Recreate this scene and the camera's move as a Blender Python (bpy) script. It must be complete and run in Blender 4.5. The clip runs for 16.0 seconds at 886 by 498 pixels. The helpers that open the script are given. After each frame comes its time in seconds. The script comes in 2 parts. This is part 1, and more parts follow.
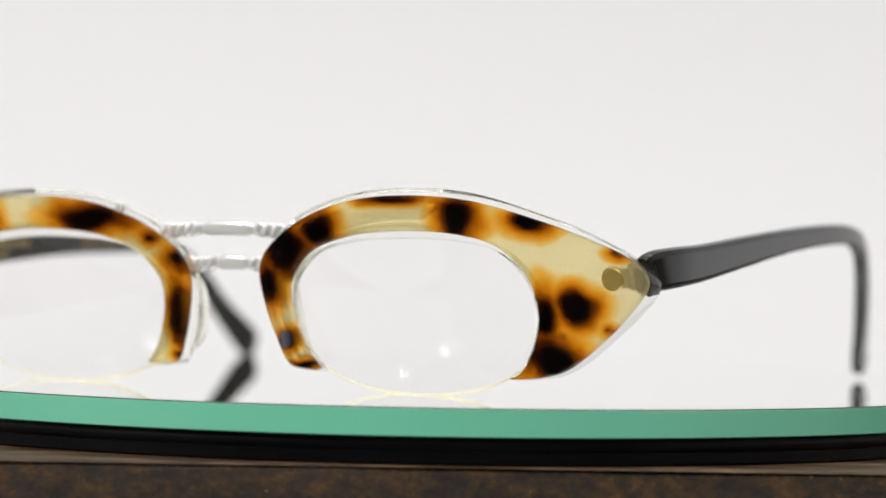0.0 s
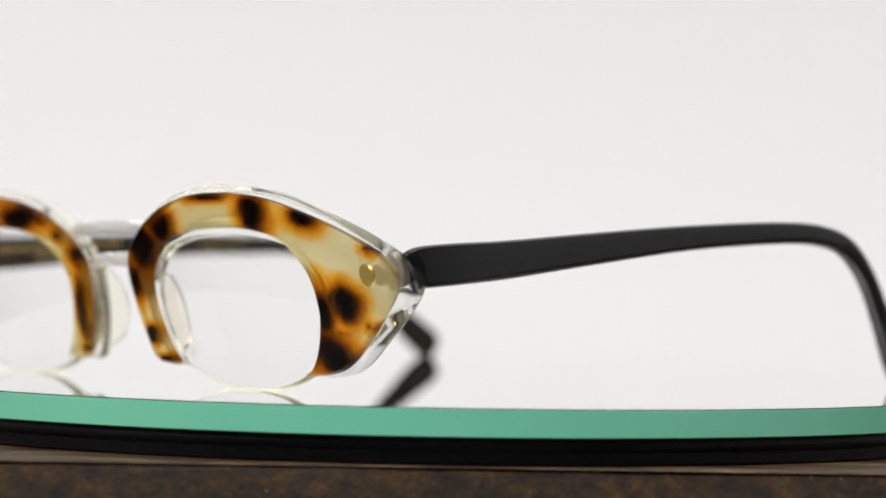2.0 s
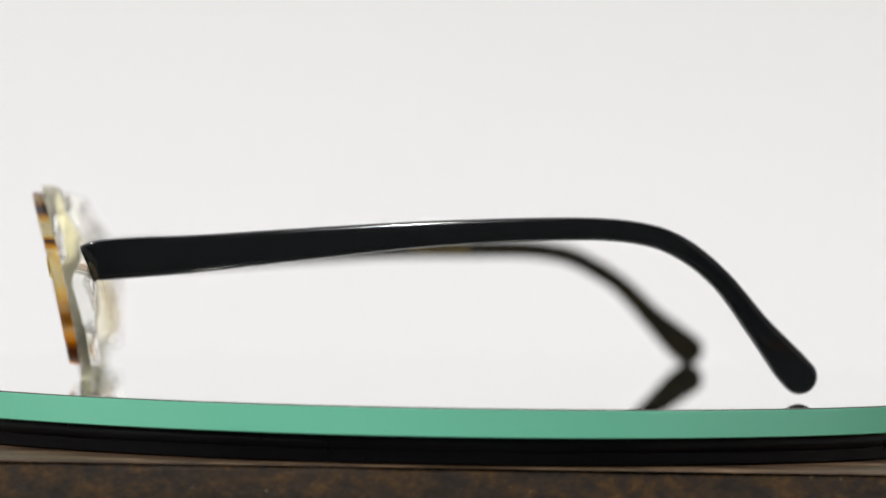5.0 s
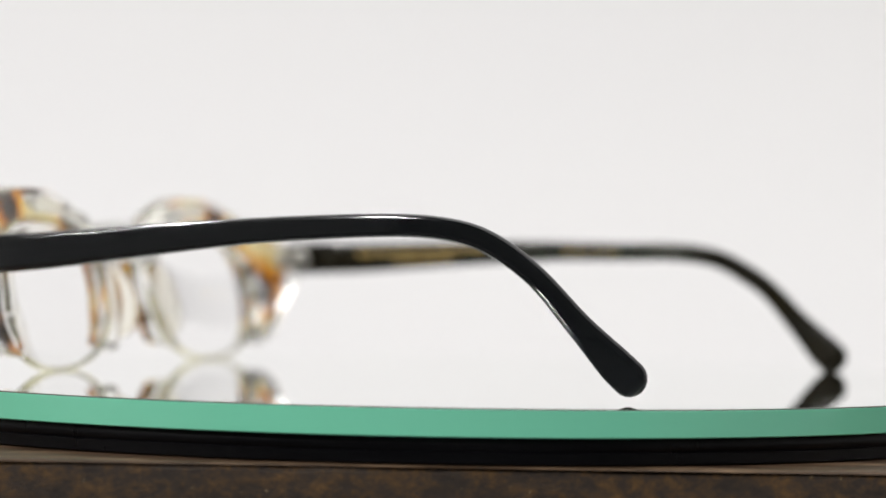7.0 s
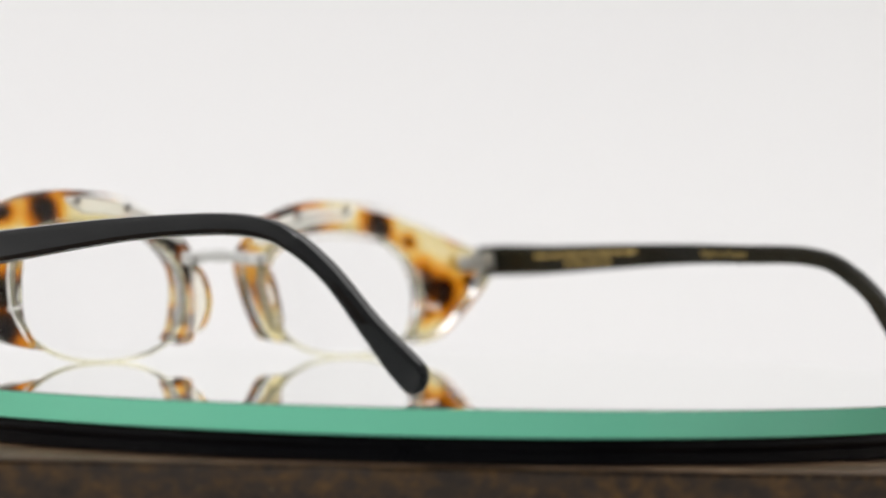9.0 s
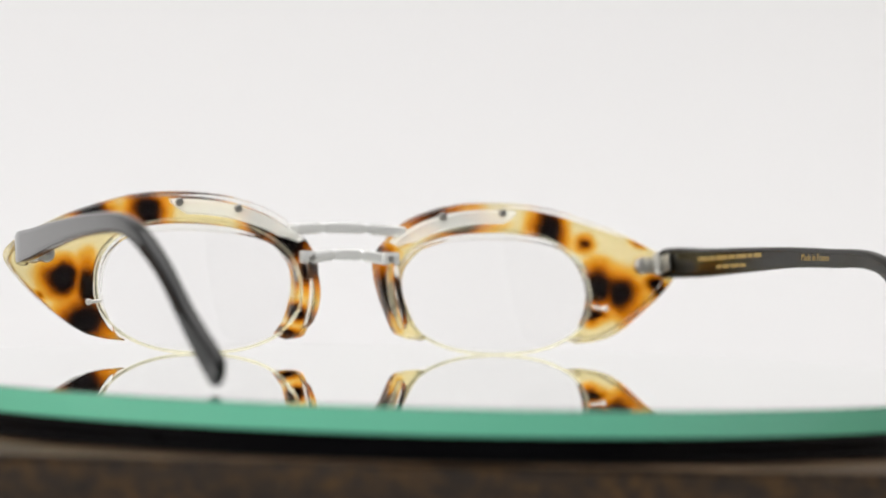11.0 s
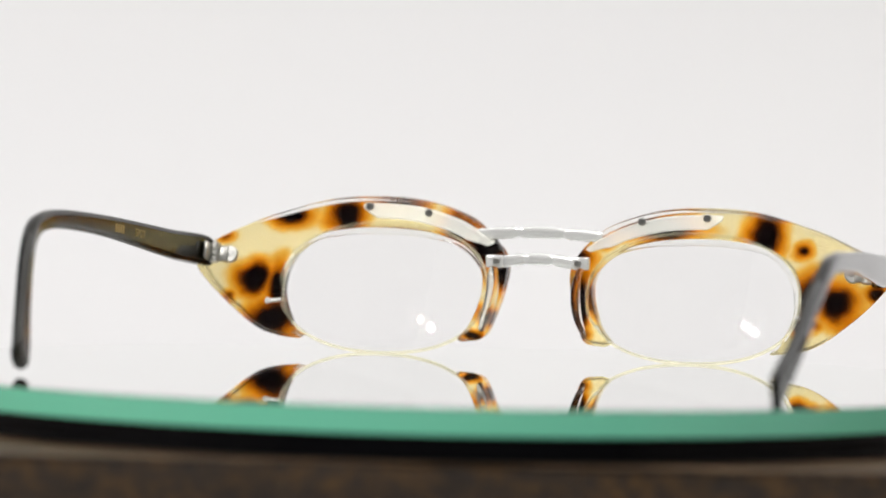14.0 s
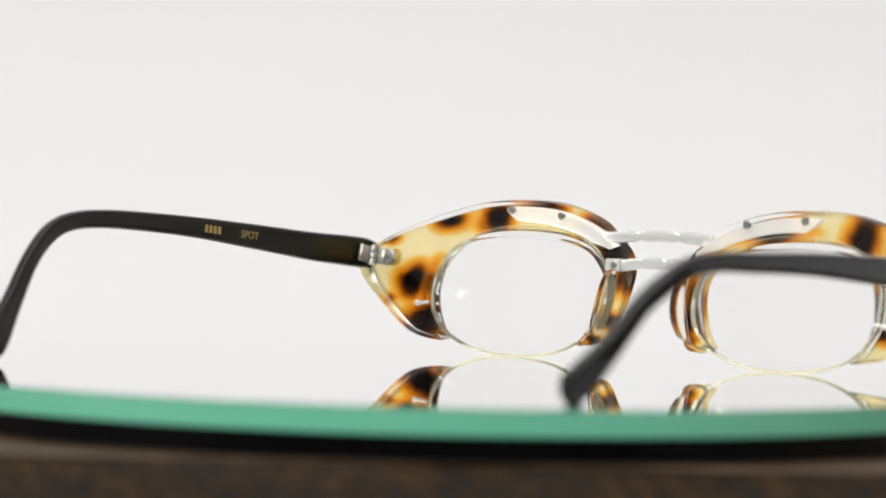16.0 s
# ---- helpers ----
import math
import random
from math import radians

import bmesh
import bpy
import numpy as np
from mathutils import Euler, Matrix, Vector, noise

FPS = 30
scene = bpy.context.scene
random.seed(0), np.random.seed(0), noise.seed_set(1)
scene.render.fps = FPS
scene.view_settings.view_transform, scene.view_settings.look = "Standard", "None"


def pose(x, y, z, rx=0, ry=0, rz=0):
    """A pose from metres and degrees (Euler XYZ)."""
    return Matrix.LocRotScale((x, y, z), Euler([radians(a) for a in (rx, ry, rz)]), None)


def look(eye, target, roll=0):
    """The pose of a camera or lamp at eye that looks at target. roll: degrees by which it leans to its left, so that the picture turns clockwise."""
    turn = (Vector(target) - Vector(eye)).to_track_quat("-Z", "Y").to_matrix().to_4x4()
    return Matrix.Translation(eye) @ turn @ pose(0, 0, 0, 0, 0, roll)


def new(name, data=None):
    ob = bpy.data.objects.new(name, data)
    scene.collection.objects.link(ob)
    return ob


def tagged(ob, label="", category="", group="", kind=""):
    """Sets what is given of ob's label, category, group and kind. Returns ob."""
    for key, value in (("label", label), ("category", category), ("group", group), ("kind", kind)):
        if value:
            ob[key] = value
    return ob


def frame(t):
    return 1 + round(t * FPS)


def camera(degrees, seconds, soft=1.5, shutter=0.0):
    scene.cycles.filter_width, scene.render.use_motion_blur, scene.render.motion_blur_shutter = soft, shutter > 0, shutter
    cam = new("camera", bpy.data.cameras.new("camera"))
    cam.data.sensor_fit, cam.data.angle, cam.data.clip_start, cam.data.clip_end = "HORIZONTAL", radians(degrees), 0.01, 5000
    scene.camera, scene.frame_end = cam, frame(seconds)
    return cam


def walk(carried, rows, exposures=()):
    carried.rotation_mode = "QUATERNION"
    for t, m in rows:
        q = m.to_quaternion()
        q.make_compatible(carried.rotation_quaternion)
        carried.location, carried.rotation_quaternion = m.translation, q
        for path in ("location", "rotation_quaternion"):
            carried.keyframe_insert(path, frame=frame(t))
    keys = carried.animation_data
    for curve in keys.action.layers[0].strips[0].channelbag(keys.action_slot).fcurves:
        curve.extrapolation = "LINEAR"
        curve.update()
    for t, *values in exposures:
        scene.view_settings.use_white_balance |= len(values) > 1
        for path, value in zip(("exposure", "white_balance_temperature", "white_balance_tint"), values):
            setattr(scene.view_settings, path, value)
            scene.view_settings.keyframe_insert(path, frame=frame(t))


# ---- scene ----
cam = camera(16.2, 16.0, soft=1.7)
focus_mark = new("focus_mark")  # what the lens is focused on: first the near rim of the disc, later the rims of the spectacles
cam.data.dof.use_dof, cam.data.dof.focus_object, cam.data.dof.aperture_fstop = True, focus_mark, 13.6
EARLY = look((0.00120, -0.53262, 0.02424), (0.00181, 0.46737, 0.01960), 1.073)
LATE = look((0.00133, -0.55229, 0.03008), (-0.00138, 0.44759, 0.01513), 1.404)
walk(cam, [(0, EARLY), (8.2, EARLY), (10.3, LATE), (16, LATE)])

# ---- light ----
scene.view_settings.exposure = 0.17
world = bpy.data.worlds.new("studio_air")
scene.world = world
world.use_nodes = True
world.node_tree.nodes["Background"].inputs[0].default_value = (1, 1, 1, 1)
world.node_tree.nodes["Background"].inputs[1].default_value = 0.05


def area_lamp(name, eye, target, size, watts, colour=(1, 0.985, 0.975), shape="DISK"):
    data = bpy.data.lights.new(name, "AREA")
    data.shape, data.size, data.energy, data.color = shape, size, watts, colour
    lamp = new(name, data)
    lamp.matrix_world = look(eye, target)
    return lamp


# an assumed, unseen large soft light over the table and small spotlights in front of and above it
area_lamp("assumed_softbox", (0.18, 0.05, 1.55), (0.12, 0.10, 0), 1.5, 12.3, shape="SQUARE")
for turn, rise, size, watts in ((-44, 32, 0.036, 3.6), (-40.5, 30.5, 0.022, 1.2), (-58, 35, 0.030, 2.6), (-56, 23.5, 0.019, 0.6), (2, 36, 0.03, 4.0)):
    a, e, far = radians(turn), radians(rise), 1.6
    area_lamp("spotlight", (far * math.cos(e) * math.sin(a), -far * math.cos(e) * math.cos(a), 0.02 + far * math.sin(e)), (0, 0, 0.02), size, watts)


# ---- materials ----
def material(name, colour, rough=0.5, metal=0.0, **inputs):
    m = bpy.data.materials.new(name)
    m.use_nodes = True
    b = m.node_tree.nodes["Principled BSDF"]
    b.inputs["Base Color"].default_value = (*colour, 1)
    b.inputs["Roughness"].default_value = rough
    b.inputs["Metallic"].default_value = metal
    for key, value in inputs.items():
        b.inputs[key.replace("_", " ")].default_value = value
    return m


def add(m, kind, **inputs):
    n = m.node_tree.nodes.new(kind)
    for key, value in inputs.items():
        n.inputs[key].default_value = value
    return n


def join(m, a, b):
    m.node_tree.links.new(a, b)


def noise_of(m, scale, detail=4.0, stretch=(1, 1, 1), rough=0.55):
    tex = add(m, "ShaderNodeTexCoord")
    mp = add(m, "ShaderNodeMapping")
    mp.inputs["Scale"].default_value = stretch
    join(m, tex.outputs["Object"], mp.inputs["Vector"])
    n = add(m, "ShaderNodeTexNoise", Scale=scale, Detail=detail, Roughness=rough)
    join(m, mp.outputs["Vector"], n.inputs["Vector"])
    return n


def ramp(m, source, stops):
    r = add(m, "ShaderNodeValToRGB")
    e = r.color_ramp.elements
    e[0].position, e[0].color = stops[0][0], (*stops[0][1], 1)
    e[1].position, e[1].color = stops[-1][0], (*stops[-1][1], 1)
    for p, col in stops[1:-1]:
        e.new(p).color = (*col, 1)
    join(m, source, r.inputs["Fac"])
    return r


def bump(m, source, strength, distance=0.0005):
    b = add(m, "ShaderNodeBump", Strength=strength, Distance=distance)
    join(m, source, b.inputs["Height"])
    join(m, b.outputs["Normal"], m.node_tree.nodes["Principled BSDF"].inputs["Normal"])


def shade(m, source):
    join(m, source, m.node_tree.nodes["Principled BSDF"].inputs["Base Color"])


def grey_from(m, source, low, high, name):
    mr = add(m, "ShaderNodeMapRange")
    mr.inputs["To Min"].default_value, mr.inputs["To Max"].default_value = low, high
    join(m, source, mr.inputs["Value"])
    join(m, mr.outputs["Result"], m.node_tree.nodes["Principled BSDF"].inputs[name])


# dark blots of the tortoiseshell: x, z, half width, half height, in millimetres, and how faint
BLOTS_A = [(-40.2, 26.8, 2.8, 2.6), (-51.5, 26.3, 3.0, 1.6), (-57.9, 14.0, 2.8, 2.2), (-52.8, 12.4, 1.8, 3.4), (-53.3, 6.1, 3.6, 3.0),
           (-16.9, 24.4, 2.6, 2.4), (-11.5, 21.6, 3.6, 3.2), (-8.0, 16.5, 1.5, 3.0), (-10.1, 8.1, 1.3, 1.2), (-12.6, 4.1, 1.6, 0.7),
           (-29.3, 29.7, 6.5, 0.9, 0.35), (-64.5, 21.8, 1.6, 0.8, 0.45), (-62.5, 10.5, 1.2, 1.2, 0.55)]
BLOTS_B = [(43.7, 24.5, 2.7, 3.3), (51.8, 21.9, 1.6, 1.5, 0.55), (53.8, 13.4, 3.0, 2.9), (58.4, 12.2, 3.0, 2.9), (52.8, 8.0, 2.0, 1.2),
           (22.5, 25.6, 6.0, 1.9), (7.6, 19.8, 2.2, 2.6, 0.25), (8.6, 10.8, 1.2, 4.5), (9.6, 4.6, 1.2, 1.0, 0.3), (66.3, 14.3, 1.6, 1.1, 0.1),
           (63.5, 22.3, 1.5, 0.8, 0.35), (12.2, 23.4, 2.0, 1.3, 0.3)]


def tortoise(name, blots):
    """Amber acetate with soft dark blots at given places, lit through from behind."""
    m = material(name, (0.8, 0.6, 0.2), 0.14, Coat_Weight=1.0, Coat_Roughness=0.03)
    tex = add(m, "ShaderNodeTexCoord")
    flat = add(m, "ShaderNodeVectorMath")
    flat.operation = "MULTIPLY"
    flat.inputs[1].default_value = (1000, 0, 1000)
    join(m, tex.outputs["Object"], flat.inputs[0])
    warp = noise_of(m, 170, 2.5, (1, 0.15, 1))
    off = add(m, "ShaderNodeVectorMath")
    off.operation = "MULTIPLY_ADD"
    off.inputs[1].default_value = (3.0, 0, 3.0)
    join(m, warp.outputs["Color"], off.inputs[0])
    join(m, flat.outputs[0], off.inputs[2])
    last = None
    for x, z, w, h, *faint in blots:
        sub = add(m, "ShaderNodeVectorMath")
        sub.operation = "SUBTRACT"
        sub.inputs[1].default_value = (x + 1.5, 0, z + 1.5)
        join(m, off.outputs[0], sub.inputs[0])
        mul = add(m, "ShaderNodeVectorMath")
        mul.operation = "MULTIPLY"
        mul.inputs[1].default_value = (1 / w, 0, 1 / h)
        join(m, sub.outputs[0], mul.inputs[0])
        length = add(m, "ShaderNodeVectorMath")
        length.operation = "LENGTH"
        join(m, mul.outputs[0], length.inputs[0])
        out = length.outputs["Value"]
        if faint:
            pale = add(m, "ShaderNodeMath")
            pale.inputs[1].default_value = faint[0]
            join(m, out, pale.inputs[0])
            out = pale.outputs[0]
        if last:
            low = add(m, "ShaderNodeMath")
            low.operation = "SMOOTH_MIN"
            low.inputs[2].default_value = 0.12
            join(m, last, low.inputs[0])
            join(m, out, low.inputs[1])
            out = low.outputs[0]
        last = out
    half = add(m, "ShaderNodeMath")
    half.operation = "MULTIPLY"
    half.inputs[1].default_value = 0.435
    join(m, last, half.inputs[0])
    cloud = noise_of(m, 115, 2.0, (1, 0.15, 1))
    drift = add(m, "ShaderNodeMath")
    drift.operation = "MULTIPLY_ADD"
    drift.inputs[1].default_value, drift.inputs[2].default_value = 0.55, -0.31
    join(m, cloud.outputs["Fac"], drift.inputs[0])
    total = add(m, "ShaderNodeMath")
    join(m, half.outputs[0], total.inputs[0])
    join(m, drift.outputs[0], total.inputs[1])
    col = ramp(m, total.outputs[0], [(0.18, (0.008, 0.005, 0.006)), (0.28, (0.06, 0.018, 0.005)), (0.39, (0.34, 0.095, 0.004)),
                                    (0.57, (0.82, 0.34, 0.012)), (0.80, (0.98, 0.61, 0.115)), (1.0, (1.0, 0.90, 0.57))])
    output = m.node_tree.nodes["Material Output"]
    m.node_tree.nodes.remove(m.node_tree.nodes["Principled BSDF"])
    thin = add(m, "ShaderNodeGamma", Gamma=0.6)
    join(m, col.outputs["Color"], thin.inputs["Color"])
    skin = add(m, "ShaderNodeBsdfDiffuse")
    trans = add(m, "ShaderNodeBsdfTranslucent")
    clear = add(m, "ShaderNodeBsdfRefraction", Roughness=0.24, IOR=1.22)
    gloss = add(m, "ShaderNodeBsdfGlossy", Roughness=0.01)
    edge = add(m, "ShaderNodeFresnel", IOR=1.17)
    join(m, col.outputs["Color"], skin.inputs["Color"])
    join(m, col.outputs["Color"], trans.inputs["Color"])
    join(m, thin.outputs["Color"], clear.inputs["Color"])
    cloudy, body, mix = (add(m, "ShaderNodeMixShader", Fac=f) for f in (0.65, 0.74, 0.05))
    for node, one, two in ((cloudy, skin, trans), (body, cloudy, clear), (mix, body, gloss)):
        join(m, one.outputs[0], node.inputs[1])
        join(m, two.outputs[0], node.inputs[2])
    join(m, edge.outputs[0], mix.inputs[0])
    join(m, mix.outputs[0], output.inputs["Surface"])
    return m


TORTOISE_A, TORTOISE_B = tortoise("tortoiseshell_acetate", BLOTS_A), tortoise("tortoiseshell_acetate", BLOTS_B)
CRYSTAL = material("clear_acetate", (0.985, 0.985, 0.96), 0.02, Transmission_Weight=1.0, IOR=1.23)
FROSTED = material("milky_clear_acetate", (0.97, 0.97, 0.92), 0.1, Transmission_Weight=0.5, IOR=1.35)
bump(FROSTED, noise_of(FROSTED, 260, 3).outputs["Fac"], 0.25, 0.0004)
PAD = material("yellowed_clear_acetate", (0.97, 0.95, 0.86), 0.05, Transmission_Weight=1.0, IOR=1.3)
LENS = material("lens_glass", (1, 1, 1), 0.0, Transmission_Weight=1.0, IOR=1.42)
LENS_EDGE = material("lens_edge", (0.95, 0.92, 0.70), 0.3)
see = add(LENS_EDGE, "ShaderNodeBsdfTransparent", Color=(1.0, 0.985, 0.88, 1))
veil = add(LENS_EDGE, "ShaderNodeMixShader", Fac=0.84)
join(LENS_EDGE, LENS_EDGE.node_tree.nodes["Principled BSDF"].outputs[0], veil.inputs[1])
join(LENS_EDGE, see.outputs[0], veil.inputs[2])
join(LENS_EDGE, veil.outputs[0], LENS_EDGE.node_tree.nodes["Material Output"].inputs["Surface"])
SILVER = material("polished_silver", (0.96, 0.96, 0.94), 0.2, 0.42)
bump(SILVER, noise_of(SILVER, 900, 3).outputs["Fac"], 0.12, 0.0002)
STEEL = material("hinge_steel", (0.55, 0.54, 0.50), 0.34, 0.9)
bump(STEEL, noise_of(STEEL, 700, 3).outputs["Fac"], 0.15, 0.0002)
SCREW = material("dark_screw_steel", (0.46, 0.45, 0.43), 0.28, 1.0)
BRASS = material("pale_brass", (0.80, 0.58, 0.16), 0.3, 0.9)
BLACK = material("black_acetate", (0.004, 0.005, 0.006), 0.16, Specular_IOR_Level=0.5, Coat_Weight=0.2, Coat_Roughness=0.03)
grey_from(BLACK, noise_of(BLACK, 220, 5).outputs["Fac"], 0.05, 0.14, "Roughness")
OLIVE = material("dark_olive_acetate", (0.035, 0.030, 0.014), 0.13, Specular_IOR_Level=0.35)
shade(OLIVE, ramp(OLIVE, noise_of(OLIVE, 120, 4, (1, 0.25, 1)).outputs["Fac"],
                  [(0.35, (0.006, 0.0055, 0.0035)), (0.7, (0.016, 0.013, 0.006))]).outputs["Color"])
GOLD = material("gold_print", (0.42, 0.29, 0.09), 0.4, 0.1)
GREEN = material("green_glass_edge", (0.15, 0.52, 0.33), 0.12, Coat_Weight=0.4, Coat_Roughness=0.05)
shade(GREEN, ramp(GREEN, noise_of(GREEN, 22, 4, (1, 1, 0.3)).outputs["Fac"],
                  [(0.3, (0.245, 0.84, 0.56)), (0.7, (0.26, 0.86, 0.585))]).outputs["Color"])
MIRROR = material("mirror_glass", (0.905, 0.93, 0.91), 0.012, 1.0)
grey_from(MIRROR, noise_of(MIRROR, 60, 5).outputs["Fac"], 0.004, 0.03, "Roughness")
PAINT = material("brown_mirror_paint", (0.10, 0.075, 0.06), 0.5)
PLASTIC = material("black_plastic", (0.002, 0.002, 0.003), 0.3, Specular_IOR_Level=0.2)
grey_from(PLASTIC, noise_of(PLASTIC, 300, 4, (1, 1, 0.3)).outputs["Fac"], 0.2, 0.45, "Roughness")
PAPER = material("white_paper", (0.86, 0.855, 0.86), 0.85)
shade(PAPER, ramp(PAPER, noise_of(PAPER, 2.2, 3).outputs["Fac"],
                  [(0.3, (0.85, 0.845, 0.855)), (0.7, (0.875, 0.87, 0.868))]).outputs["Color"])
WALL = material("grey_wall_paint", (0.3, 0.3, 0.3), 0.8)
shade(WALL, ramp(WALL, noise_of(WALL, 5, 4).outputs["Fac"], [(0.3, (0.25, 0.25, 0.25)), (0.7, (0.29, 0.29, 0.285))]).outputs["Color"])
SIDE = material("white_wall_paint", (0.8, 0.8, 0.79), 0.8)
shade(SIDE, ramp(SIDE, noise_of(SIDE, 5, 4).outputs["Fac"], [(0.3, (0.78, 0.78, 0.77)), (0.7, (0.82, 0.82, 0.81))]).outputs["Color"])
WOOD = material("worn_brown_wood", (0.1, 0.06, 0.03), 0.5, Specular_IOR_Level=0.3)
grain = noise_of(WOOD, 330, 8, (0.7, 1, 1), 0.8)
spots = noise_of(WOOD, 900, 4)
brown = ramp(WOOD, grain.outputs["Fac"], [(0.34, (0.014, 0.010, 0.007)), (0.48, (0.036, 0.023, 0.014)), (0.58, (0.085, 0.044, 0.014)), (0.72, (0.18, 0.092, 0.024))])
specks = ramp(WOOD, spots.outputs["Fac"], [(0.68, (0, 0, 0)), (0.76, (1, 1, 1))])
blend = add(WOOD, "ShaderNodeMix")
blend.data_type = "RGBA"
join(WOOD, specks.outputs["Color"], blend.inputs[0])
join(WOOD, brown.outputs["Color"], blend.inputs[6])
blend.inputs[7].default_value = (0.24, 0.17, 0.09, 1)
shade(WOOD, blend.outputs[2])
grey_from(WOOD, grain.outputs["Fac"], 0.35, 0.65, "Roughness")
bump(WOOD, grain.outputs["Fac"], 0.5, 0.0008)


# lighter than WOOD for the grazing light on the table top; streaks are its own
TAN = material("worn_wood_lit", (0.2, 0.14, 0.09), 0.5, Specular_IOR_Level=0.2)
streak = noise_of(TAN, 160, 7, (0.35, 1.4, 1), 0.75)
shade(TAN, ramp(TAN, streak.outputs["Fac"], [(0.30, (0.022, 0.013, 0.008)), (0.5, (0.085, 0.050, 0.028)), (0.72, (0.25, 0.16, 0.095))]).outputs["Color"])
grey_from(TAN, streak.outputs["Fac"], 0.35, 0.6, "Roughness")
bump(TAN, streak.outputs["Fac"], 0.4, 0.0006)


# ---- mesh helpers; shapes are given in millimetres ----
def part(name, bm, mat, parent=None, label=""):
    bmesh.ops.recalc_face_normals(bm, faces=bm.faces)
    for v in bm.verts:
        v.co *= 0.001
    me = bpy.data.meshes.new(name)
    bm.to_mesh(me)
    bm.free()
    me.materials.append(mat)
    for p in me.polygons:
        p.use_smooth = True
    ob = new(name, me)
    try:
        me.set_sharp_from_angle(angle=radians(40))
    except AttributeError:
        pass
    if parent:
        ob.parent = parent
    return tagged(ob, label)


def loft(rings, closed_ring=True, caps=True, loop=False):
    """A skin over rings of points, each ring with the same number."""
    bm = bmesh.new()
    rows = [[bm.verts.new(p) for p in ring] for ring in rings]
    n = len(rows[0])
    pairs = list(zip(rows, rows[1:])) + ([(rows[-1], rows[0])] if loop else [])
    for a, b in pairs:
        for i in range(n if closed_ring else n - 1):
            j = (i + 1) % n
            bm.faces.new((a[i], a[j], b[j], b[i]))
    if caps and not loop:
        bm.faces.new(rows[0][::-1])
        bm.faces.new(rows[-1])
    return bm


def spline(points, steps):
    """A smooth curve (Catmull-Rom) through rows of numbers, steps to a span."""
    pts = [np.array(p, float) for p in points]
    pts = [2 * pts[0] - pts[1]] + pts + [2 * pts[-1] - pts[-2]]
    out = []
    for i in range(1, len(pts) - 2):
        p0, p1, p2, p3 = pts[i - 1:i + 3]
        for k in range(steps):
            t = k / steps
            out.append(0.5 * (2 * p1 + (p2 - p0) * t + (2 * p0 - 5 * p1 + 4 * p2 - p3) * t * t + (3 * p1 - p0 - 3 * p2 + p3) * t ** 3))
    out.append(pts[-2])
    return out


def box_mesh(x0, x1, y0, y1, z0, z1, bevel=0.0, segments=2):
    bm = bmesh.new()
    bmesh.ops.create_cube(bm, size=1, matrix=Matrix.Translation(((x0 + x1) / 2, (y0 + y1) / 2, (z0 + z1) / 2)) @ Matrix.Diagonal((x1 - x0, y1 - y0, z1 - z0, 1)))
    if bevel:
        bmesh.ops.bevel(bm, geom=bm.edges[:], offset=bevel, segments=segments, affect="EDGES", profile=0.5)
    return bm


def lathe(profile, segments=256):
    """A solid turned about the z axis from (radius, height) pairs."""
    rings = []
    for k in range(segments):
        a = 2 * math.pi * k / segments
        rings.append([(r * math.sin(a), -r * math.cos(a), z) for r, z in profile])
    bm = loft(rings, closed_ring=True, caps=False, loop=True)
    bmesh.ops.remove_doubles(bm, verts=bm.verts, dist=1e-4)
    return bm


def tube(points, radius, sides=10, flat=1.0, loop=False):
    """A round bar along points."""
    rings, n = [], len(points)
    for i, p in enumerate(points):
        a = Vector(points[(i - 1) % n] if loop or i else p)
        b = Vector(points[(i + 1) % n] if loop or i < n - 1 else p)
        d = (b - a).normalized()
        side = d.cross(Vector((0, 1, 0))).normalized()
        up = side.cross(d)
        rings.append([Vector(p) + side * radius * math.cos(q) + up * radius * flat * math.sin(q)
                      for q in (2 * math.pi * k / sides for k in range(sides))])
    return loft(rings, loop=loop)


def peg(centre, axis, radius, length, bevel=0.15, sides=20):
    """A short round peg whose length lies along axis, with eased ends."""
    c, d = Vector(centre), Vector(axis).normalized()
    side = d.orthogonal().normalized()
    up = d.cross(side)
    rings = []
    for s, r in ((-0.5, radius - bevel), (-0.5 + bevel / length, radius), (0.5 - bevel / length, radius), (0.5, radius - bevel)):
        rings.append([c + d * length * s + (side * math.cos(q) + up * math.sin(q)) * r for q in (2 * math.pi * k / sides for k in range(sides))])
    return loft(rings)


# ---- setting: room, paper sweep, table ----
def room():
    t = 60
    for name, b in (("floor", (-1600, 1600, -1900, 1300, -860, -800)), ("ceiling", (-1600, 1600, -1900, 1300, 1800, 1860)),
                    ("wall_north", (-1600, 1600, 1300, 1300 + t, -800, 1800)), ("wall_south", (-1600, 1600, -1900 - t, -1900, -800, 1800)),
                    ("wall_west", (-1600 - t, -1600, -1900, 1300, -800, 1800)), ("wall_east", (1600, 1600 + t, -1900, 1300, -800, 1800))):
        pale = name in ("wall_west", "wall_east", "wall_north", "ceiling")
        tagged(part(name, box_mesh(*b), SIDE if pale else WALL), "plain white painted wall" if pale else "plain grey painted studio surface", kind="structure")


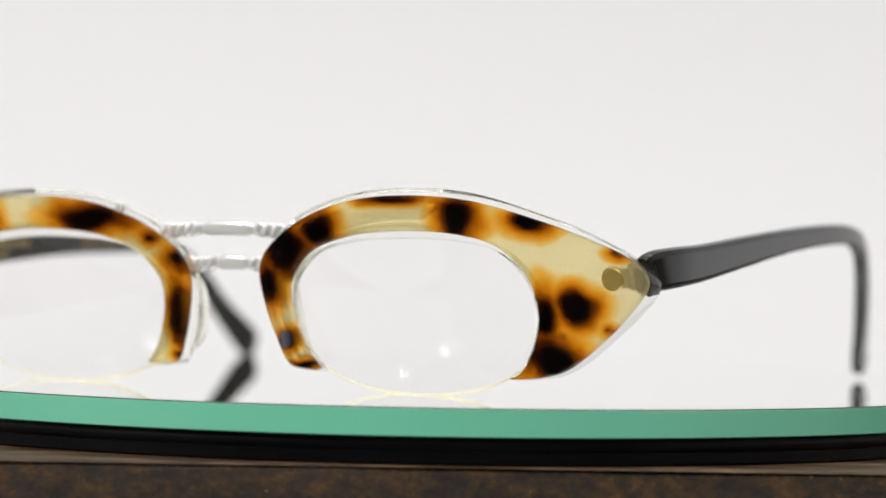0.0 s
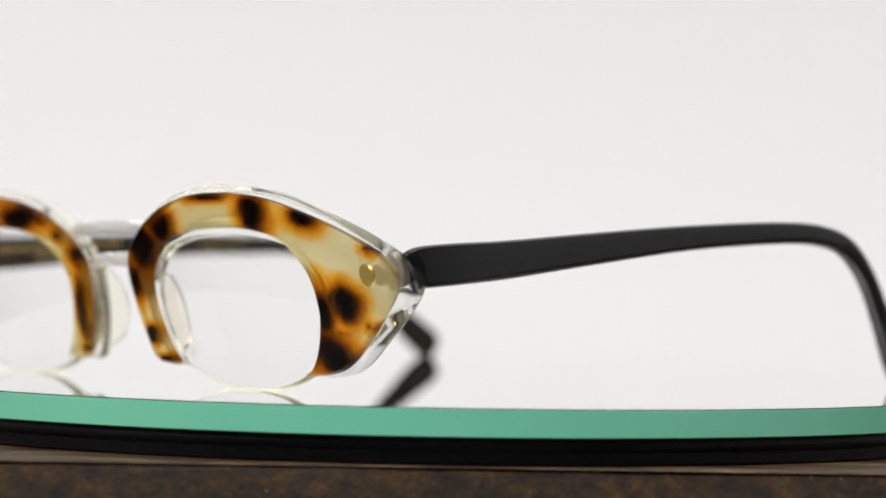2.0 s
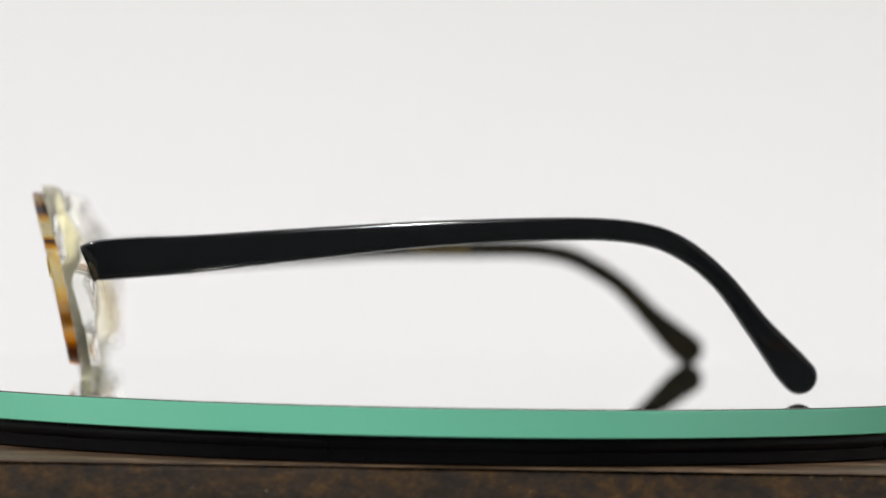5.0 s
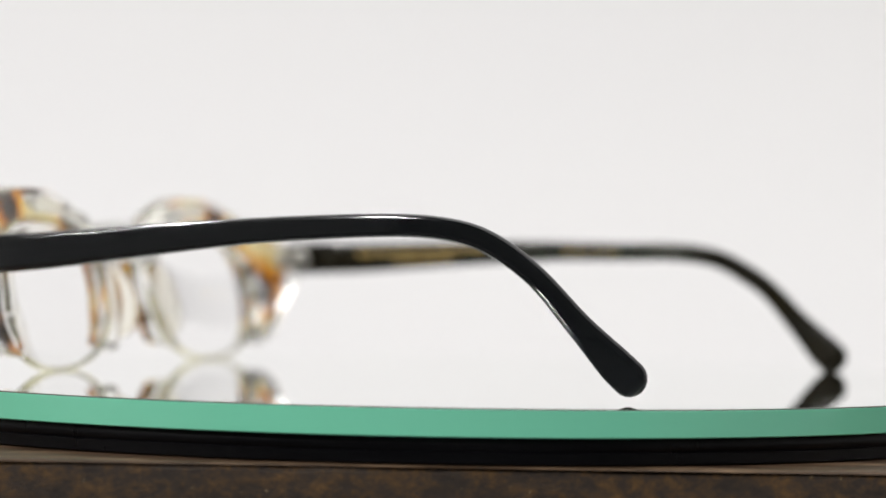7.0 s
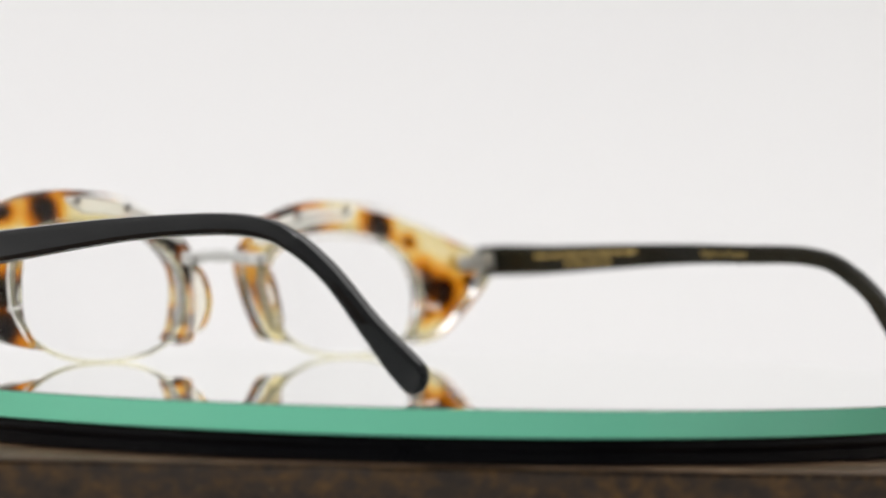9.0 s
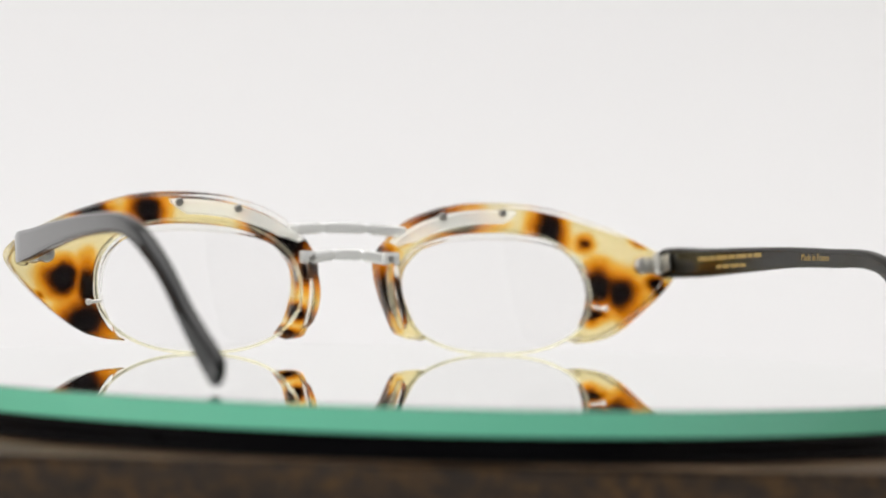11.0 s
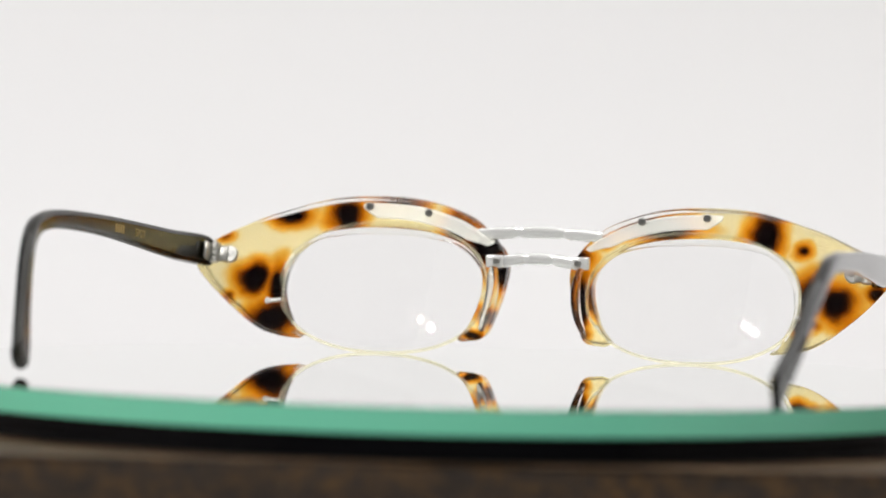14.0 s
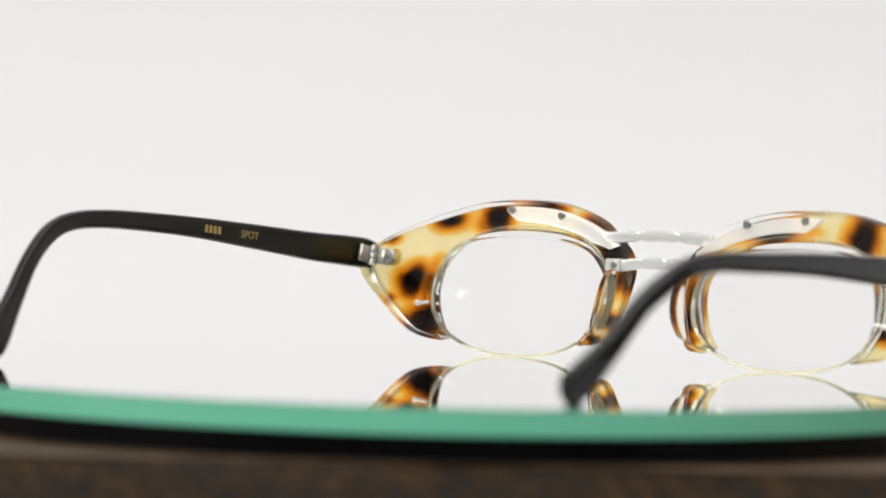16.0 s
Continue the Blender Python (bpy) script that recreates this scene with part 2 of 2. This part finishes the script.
def paper_sweep():
    """A sheet of white paper that lies on the table and curves up behind it."""
    line = [(112, -7.6), (260, -7.6)] + [(260 + 240 * math.sin(a), 232.4 - 240 * math.cos(a)) for a in (math.pi / 2 * k / 24 for k in range(1, 25))] + [(500, 1250)]
    back = [(y + 1.2 * (0 if z < 0 else 1), z - 0.5) for y, z in line]
    rings = [[(x, y, z) for y, z in line] + [(x, y, z) for y, z in reversed(back)] for x in np.linspace(-1500, 1500, 13)]
    tagged(part("backdrop", loft(rings), PAPER), "seamless white paper backdrop curving up behind the table", "backdrop", kind="structure")


def table_edge(x):
    """Where the front edge of the table lies: close to the turntable, and not quite square to the view."""
    return -96.3 + 0.036 * x


def table():
    top = new("table")
    rings = []
    for k in range(281):
        x = -700 + 5 * k
        y = table_edge(x) + 0.25 * math.sin(k * 0.27) + 0.25 * noise.noise((k * 0.35, 1.3, 0.4))
        chip = 0.5 * max(0.0, noise.noise((k * 0.8, 5.1, 2.2)) - 0.1)
        rings.append([(x, y, -9.5 - chip), (x, y + 0.3 + chip, -8.85 - 0.3 * chip), (x, y + 0.7 + chip, -8.52), (x, 700, -8.52), (x, 700, -42), (x, y + 0.6, -42), (x, y, -41)])
    part("tabletop", loft(rings), WOOD, top)
    # thin layer added over the tabletop; its lighter brown stands in for grazing light
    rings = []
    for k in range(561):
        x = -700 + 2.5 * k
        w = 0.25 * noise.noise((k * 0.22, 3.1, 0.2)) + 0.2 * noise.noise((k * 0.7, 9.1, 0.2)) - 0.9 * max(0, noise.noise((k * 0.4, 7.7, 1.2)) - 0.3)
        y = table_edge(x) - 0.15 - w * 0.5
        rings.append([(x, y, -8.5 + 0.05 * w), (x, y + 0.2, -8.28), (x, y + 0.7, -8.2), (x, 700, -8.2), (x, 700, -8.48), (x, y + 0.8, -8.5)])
    part("lit_top_layer", loft(rings), TAN, top, "worn top of the table, an added thin layer lightened for grazing light")
    for x in (-640, 640):
        for y in (-20, 640):
            part("leg", box_mesh(x - 28, x + 28, y - 28, y + 28, -800, -42.0, 3), WOOD, top)
    tagged(top, "worn dark brown wooden table with a chipped straight edge", "table")


room()
paper_sweep()
table()


# ---- the turntable ----
def turntable():
    base = new("turntable")
    part("base_ring", lathe([(60, -8.2), (95.4, -8.2), (95.9, -7.9), (95.9, -6.3), (95.7, -6.15), (95.9, -5.9), (95.9, -5.0), (95.6, -4.22), (60, -4.22)]), PLASTIC, base)
    part("centre_post", lathe([(0.01, -8.2), (24, -8.2), (24, -4.3), (0.01, -4.3)], 48), PLASTIC, base)
    tagged(base, "low black plastic turntable standing on the wooden table", "turntable")
    disc = new("mirror_disc")
    part("glass_plate", lathe([(0.01, -4.15), (96.9, -4.15), (97.05, -4.0), (97.05, -0.26), (96.98, -0.19), (0.01, -0.19)]), GREEN, disc, "green glass edge of the plate")
    part("mirror_face", lathe([(0.01, -0.05), (96.9, -0.05), (96.9, 0.0), (0.01, 0.0)]), MIRROR, disc, "reflecting mirror surface")
    part("mirror_edge", lathe([(90.0, -0.18), (97.0, -0.18), (97.0, -0.06), (90.0, -0.06)]), PAINT, disc, "thin dark brown edge of the mirror layer")
    tagged(disc, "round mirror plate with a green glass edge on a black turntable", "mirror")
    return base, disc


TURNTABLE, DISC = turntable()


# ---- the spectacles ----
def sheet(x, z, depth=0.0):
    """How far forward the front of the frame lies; it leans forward and bows a little."""
    return 7.5 + 0.237 * (z - 20) - 0.00059 * x * x - depth


# stations from the nose tip over the brow to the outer tip: outer x, z and inner x, z
BROW = [(13.9, 3.3, 15.2, 3.7), (10.2, 4.1, 13.2, 6.2), (8.4, 8.0, 11.9, 9.4), (7.0, 12.8, 11.0, 13.0), (6.4, 17.6, 11.2, 16.6),
        (7.6, 21.0, 12.9, 19.3), (11.3, 24.3, 15.6, 21.7), (16.6, 27.2, 19.6, 23.3), (24.3, 29.4, 25.0, 24.4), (33.0, 30.0, 33.0, 24.8),
        (42.0, 29.4, 40.0, 24.3), (51.0, 27.2, 45.5, 22.9), (59.5, 24.4, 49.3, 19.9), (66.3, 21.3, 51.2, 16.8), (68.9, 18.0, 51.8, 13.9),
        (66.0, 13.6, 51.8, 11.4), (60.5, 8.4, 50.8, 8.0), (55.5, 4.8, 49.3, 5.2), (51.2, 3.4, 47.9, 3.7), (47.0, 2.95, 46.6, 3.2)]


LEAN = -0.09  # the rim's thickness runs back and slightly down
RISE = {-1: 1.0, 1: 0.975}  # the one half sits a little lower than the other


def brow_layer(sign, front, back_edge, ease_front, ease_back, inward=0.0, outward=0.0, swell=0.0):
    """One layer of the brow-shaped half rim between two depths, with rounded edges."""
    rings = []
    for ox, oz, ix, iz in spline(BROW, 6):
        a, b = np.array((ox, oz)), np.array((ix, iz))
        d = (b - a) / max(np.linalg.norm(b - a), 1e-6)
        b = b + d * inward * min(1.0, max(0.0, (ix - 11) / 16)) * min(1.0, max(0.0, (iz - 3.2) / 3))
        a = a - d * outward * min(1.0, max(0.0, (oz - 21) / 5))
        width = np.linalg.norm(b - a)
        back = back_edge + swell * min(1.0, max(0.0, (ox - 54) / 12)) * min(1.0, max(0.3, (oz - 6) / 10))  # thicker at the hinge
        section = []
        ef, eb = min(ease_front, width * 0.4), min(ease_back, width * 0.4)
        for u, depth in ([(ef * (1 - math.sin(q)), front + ef * (1 - math.cos(q))) for q in (0, 0.4, 0.8, 1.2, math.pi / 2)]
                         + [(eb * (1 - math.sin(q)), back - eb * (1 - math.cos(q))) for q in (math.pi / 2, 1.0, 0.5, 0)]):
            section.append((u, depth))
        section = [(min(ef + 0.3, width * 0.46), front)] + section + [(min(eb + 0.3, width * 0.46), back)]
        ring = [(a + d * u, dep) for u, dep in section] + [(b - d * u, dep) for u, dep in reversed(section)]
        rings.append([(sign * p[0], sheet(p[0], p[1] * RISE[sign], dep), p[1] * RISE[sign] + LEAN * dep) for p, dep in ring])
    return loft(rings)


def lens_outline(n=96, grow=0.0):
    out = []
    for k in range(n):
        a = 2 * math.pi * k / n
        cx, cz = math.cos(a), math.sin(a)
        e = 2 / 2.25
        out.append((30.9 + (20.9 + grow) * math.copysign(abs(cx) ** e, cx), 12.9 + (12.75 + grow) * math.copysign(abs(cz) ** e, cz)))
    return out


def lens_y(x, z, depth):
    """A lens bows forward of the frame's sheet like a shallow dome."""
    r2 = (x - 30.9) ** 2 + (z - 12.9) ** 2
    return sheet(30.9, z, depth) - 0.0235 * (x - 30.9) - r2 / 160.0


def lens_mesh(sign):
    bm = bmesh.new()
    outline = lens_outline()
    shells = []
    for depth in (0.2, 2.0):
        rows = []
        for f in (1.0, 0.86, 0.68, 0.48, 0.28, 0.1):
            rows.append([bm.verts.new((sign * (30.9 + (x - 30.9) * f), lens_y(30.9 + (x - 30.9) * f, 12.9 + (z - 12.9) * f, depth), (12.9 + (z - 12.9) * f) * RISE[sign])) for x, z in outline])
        for a, b in zip(rows, rows[1:]):
            for i in range(len(a)):
                j = (i + 1) % len(a)
                bm.faces.new((a[i], a[j], b[j], b[i]))
        bm.faces.new(rows[-1])
        shells.append(rows[0])
    for i in range(len(outline)):
        j = (i + 1) % len(outline)
        bm.faces.new((shells[0][i], shells[0][j], shells[1][j], shells[1][i]))
    return bm


def brow_plate(sign):
    """The crescent-shaped clear plate let into the back of the brow."""
    rings = []
    line = spline(BROW, 6)[33:57]
    for k, (ox, oz, ix, iz) in enumerate(line):
        a, b = np.array((ox, oz)), np.array((ix, iz))
        d = (b - a) / np.linalg.norm(b - a)
        s = k / (len(line) - 1)
        w = 2.9 * min(1.0, 0.3 + 3.0 * (s + 0.06), 0.35 + 9.0 * (1 - s))
        ring = []
        for u, dep in ((0.15, 3.2), (0.05, 4.9), (0.35, 5.3), (w - 0.35, 5.35), (w, 5.0), (w, 3.2)):
            p = a + d * u
            ring.append((sign * p[0], sheet(p[0], p[1] * RISE[sign], dep), p[1] * RISE[sign] + LEAN * dep))
        rings.append(ring)
    return loft(rings)


def bridge_bar(half, z_end, rise, y_end, radius, turns):
    """A silver bar between the rims: twisted like rope near both ends, flat in the middle."""
    rings, n = [], 97
    for k in range(n):
        u = -1 + 2 * k / (n - 1)
        x, z = half * u, z_end + rise * (1 - u * u)
        y = y_end + 0.8 * (1 - u * u)
        e = max(0.0, (abs(u) - 0.36) / 0.64)
        spin = math.copysign(1, u) * turns * math.pi * e
        rope = min(1.0, e * 8)
        neck = 1 - 0.25 * math.exp(-((abs(u) - 0.36) / 0.06) ** 2)
        ring = []
        for q in (2 * math.pi * i / 24 for i in range(24)):
            ahead = max(0.0, math.sin(q)) ** 0.6
            ridge = 1 + 0.26 * rope * ahead * math.cos(2 * (q - 2 * spin))
            c = radius * neck * ridge * math.copysign(abs(math.cos(q)) ** 0.7, math.cos(q))
            d = radius * neck * ridge * (0.5 + 0.25 * rope * ahead) * math.copysign(abs(math.sin(q)) ** 0.7, math.sin(q))
            ring.append((x, y + d, z + c))
        rings.append(ring)
    return loft(rings)


def nose_pad(sign):
    """A leaf-shaped clear blade that stands straight back from the nose side of the rim."""
    rings = []
    for k in range(21):
        s = -1 + 2 * k / 20
        z = 11.6 + 6.6 * s
        reach = 0.5 + 4.0 * math.sqrt(max(0.0, 1 - abs(s) ** 2.2))
        cx = 8.0 + 0.030 * (z - 13.5) ** 2
        ring = []
        for q in (2 * math.pi * i / 20 for i in range(20)):
            u = 0.5 + 0.5 * math.copysign(abs(math.cos(q)) ** 0.7, math.cos(q))
            v = 0.95 * (0.45 + 0.55 * math.sqrt(max(0.0, 1 - s * s))) * math.copysign(abs(math.sin(q)) ** 0.7, math.sin(q))
            ring.append((sign * (cx + v + 0.12 * reach * u), sheet(8, z, 4.85 + reach * u), z))
        rings.append(ring)
    return loft(rings)


# the arm's line, from the hinge to the tip: y, z, half height, half thickness
ARM = [(-1.0, 19.3, 2.7, 1.35), (-2.8, 19.9, 3.05, 1.5), (-9.0, 20.5, 3.05, 1.55), (-18.0, 21.2, 2.85, 1.5), (-36.0, 23.1, 2.4, 1.35), (-55.0, 24.9, 1.95, 1.3),
       (-75.0, 25.95, 1.75, 1.4), (-85.5, 25.5, 1.7, 1.5), (-92.3, 23.4, 1.7, 1.55), (-98.8, 18.7, 1.6, 1.55),
       (-105.1, 11.5, 1.95, 1.5), (-110.1, 6.0, 2.65, 1.4), (-112.4, 3.65, 2.75, 1.3)]
# how far out the arm lies along its length: the one arm is splayed
SPLAY = {-1: [66.4, 67.2, 68.4, 69.0, 69.8, 70.4, 70.7, 70.5, 69.8, 68.2, 66.2, 64.4, 63.6],
         1: [66.4, 67.2, 68.4, 68.6, 68.5, 68.1, 67.6, 67.2, 66.7, 65.8, 64.6, 63.2, 62.5]}
SINK = {-1: (-0.5, -0.5), 1: (-0.9, -4.2)}
STRETCH = {-1: 0.978, 1: 1.0}  # the one arm is a little longer than the other


def arm_line(sign):
    return spline([(y * STRETCH[sign], z, h, x, 0.76 * t) for (y, z, h, t), x in zip(ARM, SPLAY[sign])], 5)


def sunk(sign, y):
    """How much lower the arm lies there than its pattern: the one arm droops behind its hinge."""
    a, b = SINK[sign]
    return (a + (b - a) * min(1.0, max(0.0, -y) / 70.0)) * (1.0 if y > -94 else max(0.0, (y + 119) / 25))


def arm_layer(sign, side):
    """Half of an arm's thickness: the outer layer (side 1) or the inner one (side -1)."""
    line = arm_line(sign)
    stations = []
    for i, p in enumerate(line):
        a, b = line[max(i - 1, 0)], line[min(i + 1, len(line) - 1)]
        d = np.array((b[0] - a[0], b[1] - a[1]))
        stations.append((p, d / np.linalg.norm(d)))
    p, d = stations[-1]
    for k in range(1, 6):
        a = math.pi / 2 * k / 5.2
        q = p.copy()
        q[0], q[1] = p[0] + d[0] * p[2] * math.sin(a), p[1] + d[1] * p[2] * math.sin(a)
        q[2], q[4] = p[2] * math.cos(a), p[4] * (0.35 + 0.65 * math.cos(a))
        stations.append((q, d))
    rings = []
    for (y, z, h, x, t), d in stations:
        nrm = np.array((-d[1], d[0]))
        if nrm[1] < 0:
            nrm = -nrm
        ring = []
        e = min(0.85, h * 0.5, t * 0.75)
        half = [(0.0, -h), (t - e, -h), (t - 0.3 * e, -h + 0.3 * e), (t, -h + e), (t, -h + 1.3 * e), (t, h - 1.3 * e), (t, h - e), (t - 0.3 * e, h - 0.3 * e), (t - e, h), (0.0, h)]
        for u, v in half:
            yy, zz = y + nrm[0] * v, z + nrm[1] * v
            ring.append((sign * (x + side * (u + 0.01)), yy, zz + sunk(sign, yy)))
        rings.append(ring)
    return loft(rings)


def inside_of(sign, y):
    """The place on the inner face of an arm at y: x, y, z."""
    line = arm_line(sign)[::-1]
    ys = [p[0] for p in line]
    x, z, t = (float(np.interp(y, ys, [p[k] for p in line])) for k in (3, 1, 4))
    return Vector((sign * (x - t - 0.03), y, z + sunk(sign, y)))


def print_bars(sign, start, widths, gap, height, lift=0.0):
    """A row of thin gold bars along the inner face of an arm, towards the hinge."""
    bm, y = bmesh.new(), start
    for w in widths:
        p, q = inside_of(sign, y), inside_of(sign, y + w)
        rot = Matrix.Rotation(math.atan2(q.z - p.z, w), 4, "X")
        skew = Matrix.Rotation(-math.atan2(q.x - p.x, w), 4, "Z")
        bmesh.ops.create_cube(bm, size=1, matrix=Matrix.Translation((p + q) / 2 + Vector((0, 0, lift))) @ skew @ rot @ Matrix.Diagonal((0.1, w, height, 1)))
        y += w + gap
    return bm


def lettering(word, sign, y, size):
    """Raised letters on the inner face of an arm, upright, from y on: towards the hinge on the one arm, away from it on the other."""
    text = bpy.data.curves.new("letters", "FONT")
    text.body, text.size, text.extrude, text.align_y = word, size, 0.05, "CENTER"
    holder = bpy.data.objects.new("letters", text)
    scene.collection.objects.link(holder)
    bpy.context.view_layer.update()
    me = bpy.data.meshes.new_from_object(holder.evaluated_get(bpy.context.evaluated_depsgraph_get()))
    bpy.data.objects.remove(holder)
    bm = bmesh.new()
    bm.from_mesh(me)
    p, q = inside_of(sign, y), inside_of(sign, y - 4 * sign)
    along = (q - p).normalized()
    out = Vector((-sign, 0, 0)) - along * along.dot(Vector((-sign, 0, 0)))
    out.normalize()
    up = out.cross(along)
    m = Matrix((along, up, out)).transposed().to_4x4()
    m.translation = p
    bmesh.ops.transform(bm, matrix=m, verts=bm.verts)
    return bm


def spectacles():
    g = new("spectacles")
    for sign, shell in ((-1, TORTOISE_A), (1, TORTOISE_B)):
        rim = part("rim_front", brow_layer(sign, 0.0, 1.75, 0.55, 0.05), shell, g, "tortoiseshell acetate half rim with dark blots")
        back = part("rim_back", brow_layer(sign, 1.8, 5.0, 0.05, 0.6, 0.9, 1.25, 1.7), CRYSTAL, g, "clear acetate backing of the rim")
        back.visible_shadow = False
        lens = part("lens", lens_mesh(sign), LENS, g, "clear glass lens")
        lens.visible_shadow = False
        edge = part("lens_edge", tube([(sign * x, lens_y(x, z, 1.2), z * RISE[sign]) for x, z in lens_outline(grow=0.05)], 0.3, 8, 2.6, loop=True), LENS_EDGE, lens, "pale yellowish edge of the lens")
        edge.visible_shadow = False
        plate = part("brow_plate", brow_plate(sign), FROSTED, g, "clear acetate plate on the back of the brow")
        plate.visible_shadow = False
        for x, z in ((22.6 if sign < 0 else 20.2, 28.0 * RISE[sign]), (34.6 if sign < 0 else 33.0, 29.0 * RISE[sign])):
            part("screw", peg((sign * x, sheet(x, z, 5.45), z), (0, 1, 0.2), 0.8, 0.7), SCREW, plate, "small dark steel screw")
        block = part("bridge_block", box_mesh(-1.7, 1.7, -0.9, 0.9, -1.25, 1.25, 0.35), SILVER, g, "square silver bridge mount")
        block.location = (sign * 0.0086, 0.001 * sheet(8, 18.8, 5.2), 0.0188)
        part("screw", peg((-sign * 0.5, -1.0, 0), (0, 1, 0), 0.7, 0.6), SCREW, block, "small dark steel screw")
        pad = part("nose_pad", nose_pad(sign), PAD, g, "clear yellowish nose pad")
        pad.visible_shadow = False
        pin = part("lens_pin", peg((sign * 52.3, sheet(52.3, 9.9, 5.2), 9.9 * RISE[sign]), (1, 0, -0.15 * sign), 0.36, 2.4, 0.15, 14), SILVER, g, "small silver pin holding the lens")
        part("pin_head", peg((sign * 53.7, sheet(53.7, 9.9, 5.3), 9.8 * RISE[sign]), (0, 1, 0), 0.62, 0.8, 0.2, 16), SILVER, pin)
        hinge = part("hinge", peg((0, 0, 0), (0, 1, 0), 1.7, 1.2, 0.25, 28), STEEL, g, "silver metal hinge with a small screw")
        hinge.matrix_basis = pose(sign * 0.0620, 0.001 * sheet(62.0, 18.7, 6.2), 0.0187 * RISE[sign], -13, 0, 0)
        leaf = sorted((sign * 0.3, sign * 2.3))
        part("hinge_leaf", box_mesh(leaf[0], leaf[1], -1.15, 0.4, -1.55, 1.55, 0.3), STEEL, hinge)
        for z in (-1.35, 0, 1.35):
            part("knuckle", peg((sign * 2.8, -1.3, z), (0, 0, 1), 1.0, 1.25, 0.15, 18), STEEL, hinge)
        part("hinge_plate", box_mesh(sign * 3.8 - 0.4, sign * 3.8 + 0.4, -4.6, -1.2, -1.7, 1.7, 0.25), STEEL, hinge)
        part("screw", peg((sign * 2.8, -1.3, 2.1), (0, 0, 1), 0.55, 0.5), SCREW, hinge)
        part("screw", peg((-sign * 0.4, -0.6, 0.1), (0, 1, 0), 0.6, 0.5), SCREW, hinge)
        part("hinge_stud", peg((sign * 63.9, sheet(63.9, 18.2, 0.1), 18.2 * RISE[sign]), (0, 1, -0.22), 1.75, 0.5, 0.2, 28), BRASS, g, "round brass-coloured hinge stud")
        arm = part("arm", arm_layer(sign, 1), BLACK, g, "black acetate side arm with a curved tip")
        part("arm_lining", arm_layer(sign, -1), OLIVE, arm, "dark olive inner layer of the arm")
        if sign < 0:
            part("print", print_bars(sign, -48.9, (0.85, 0.85, 0.85, 0.85), 0.35, 1.5), GOLD, arm, "gold printed mark of four bars")
            part("lettering", lettering("SPOT", sign, -38.8, 2.1), GOLD, arm, "gold printed capital letters")
        else:
            part("print", print_bars(sign, -42.0, (3.2, 1.8, 4.4, 2.6, 4.8, 2.4, 4.0), 0.55, 0.8, 0.75), GOLD, arm, "small gold printed line")
            part("print", print_bars(sign, -35.5, (2.2, 3.6, 2.8, 2.0), 0.5, 0.65, -1.0), GOLD, arm, "small gold printed line")
            part("lettering", lettering("Made in France", sign, -58.3, 1.8), GOLD, arm, "gold printed words")
    part("bridge_bar", bridge_bar(12.4, 23.9, 0.7, 4.2, 1.12, 2.5), SILVER, g, "twisted silver bridge bar")
    part("bridge_bar", bridge_bar(7.6, 18.6, 0.8, 2.4, 1.15, 1.5), SILVER, g, "twisted silver bridge bar")
    tagged(g, "cat-eye half-rim spectacles of tortoiseshell and clear acetate with black arms", "glasses")
    return g


GLASSES = spectacles()


# ---- movement: everything on the turntable goes round at an even pace ----
def motions():
    walk(focus_mark, [(t, pose(0, y, 0.02)) for t, y in ((0, -0.078), (8.2, -0.076), (10.2, 0.03), (10.7, 0.018), (11.1, 0.02), (11.7, 0.055), (12.2, 0.055), (13, 0.036), (14.4, 0.038), (15.3, 0.052), (16, 0.052))])
    rows, disc_rows = [], []
    for k in range(33):
        t = 0.5 * k
        turn = pose(0, 0, 0, 0, 0, 154.030 - 11.963 * t)
        rows.append((t, turn @ pose(0.00455, 0.05761, 0)))
        disc_rows.append((t, turn))
    walk(GLASSES, rows)
    walk(DISC, disc_rows)
    walk(TURNTABLE, disc_rows)


motions()
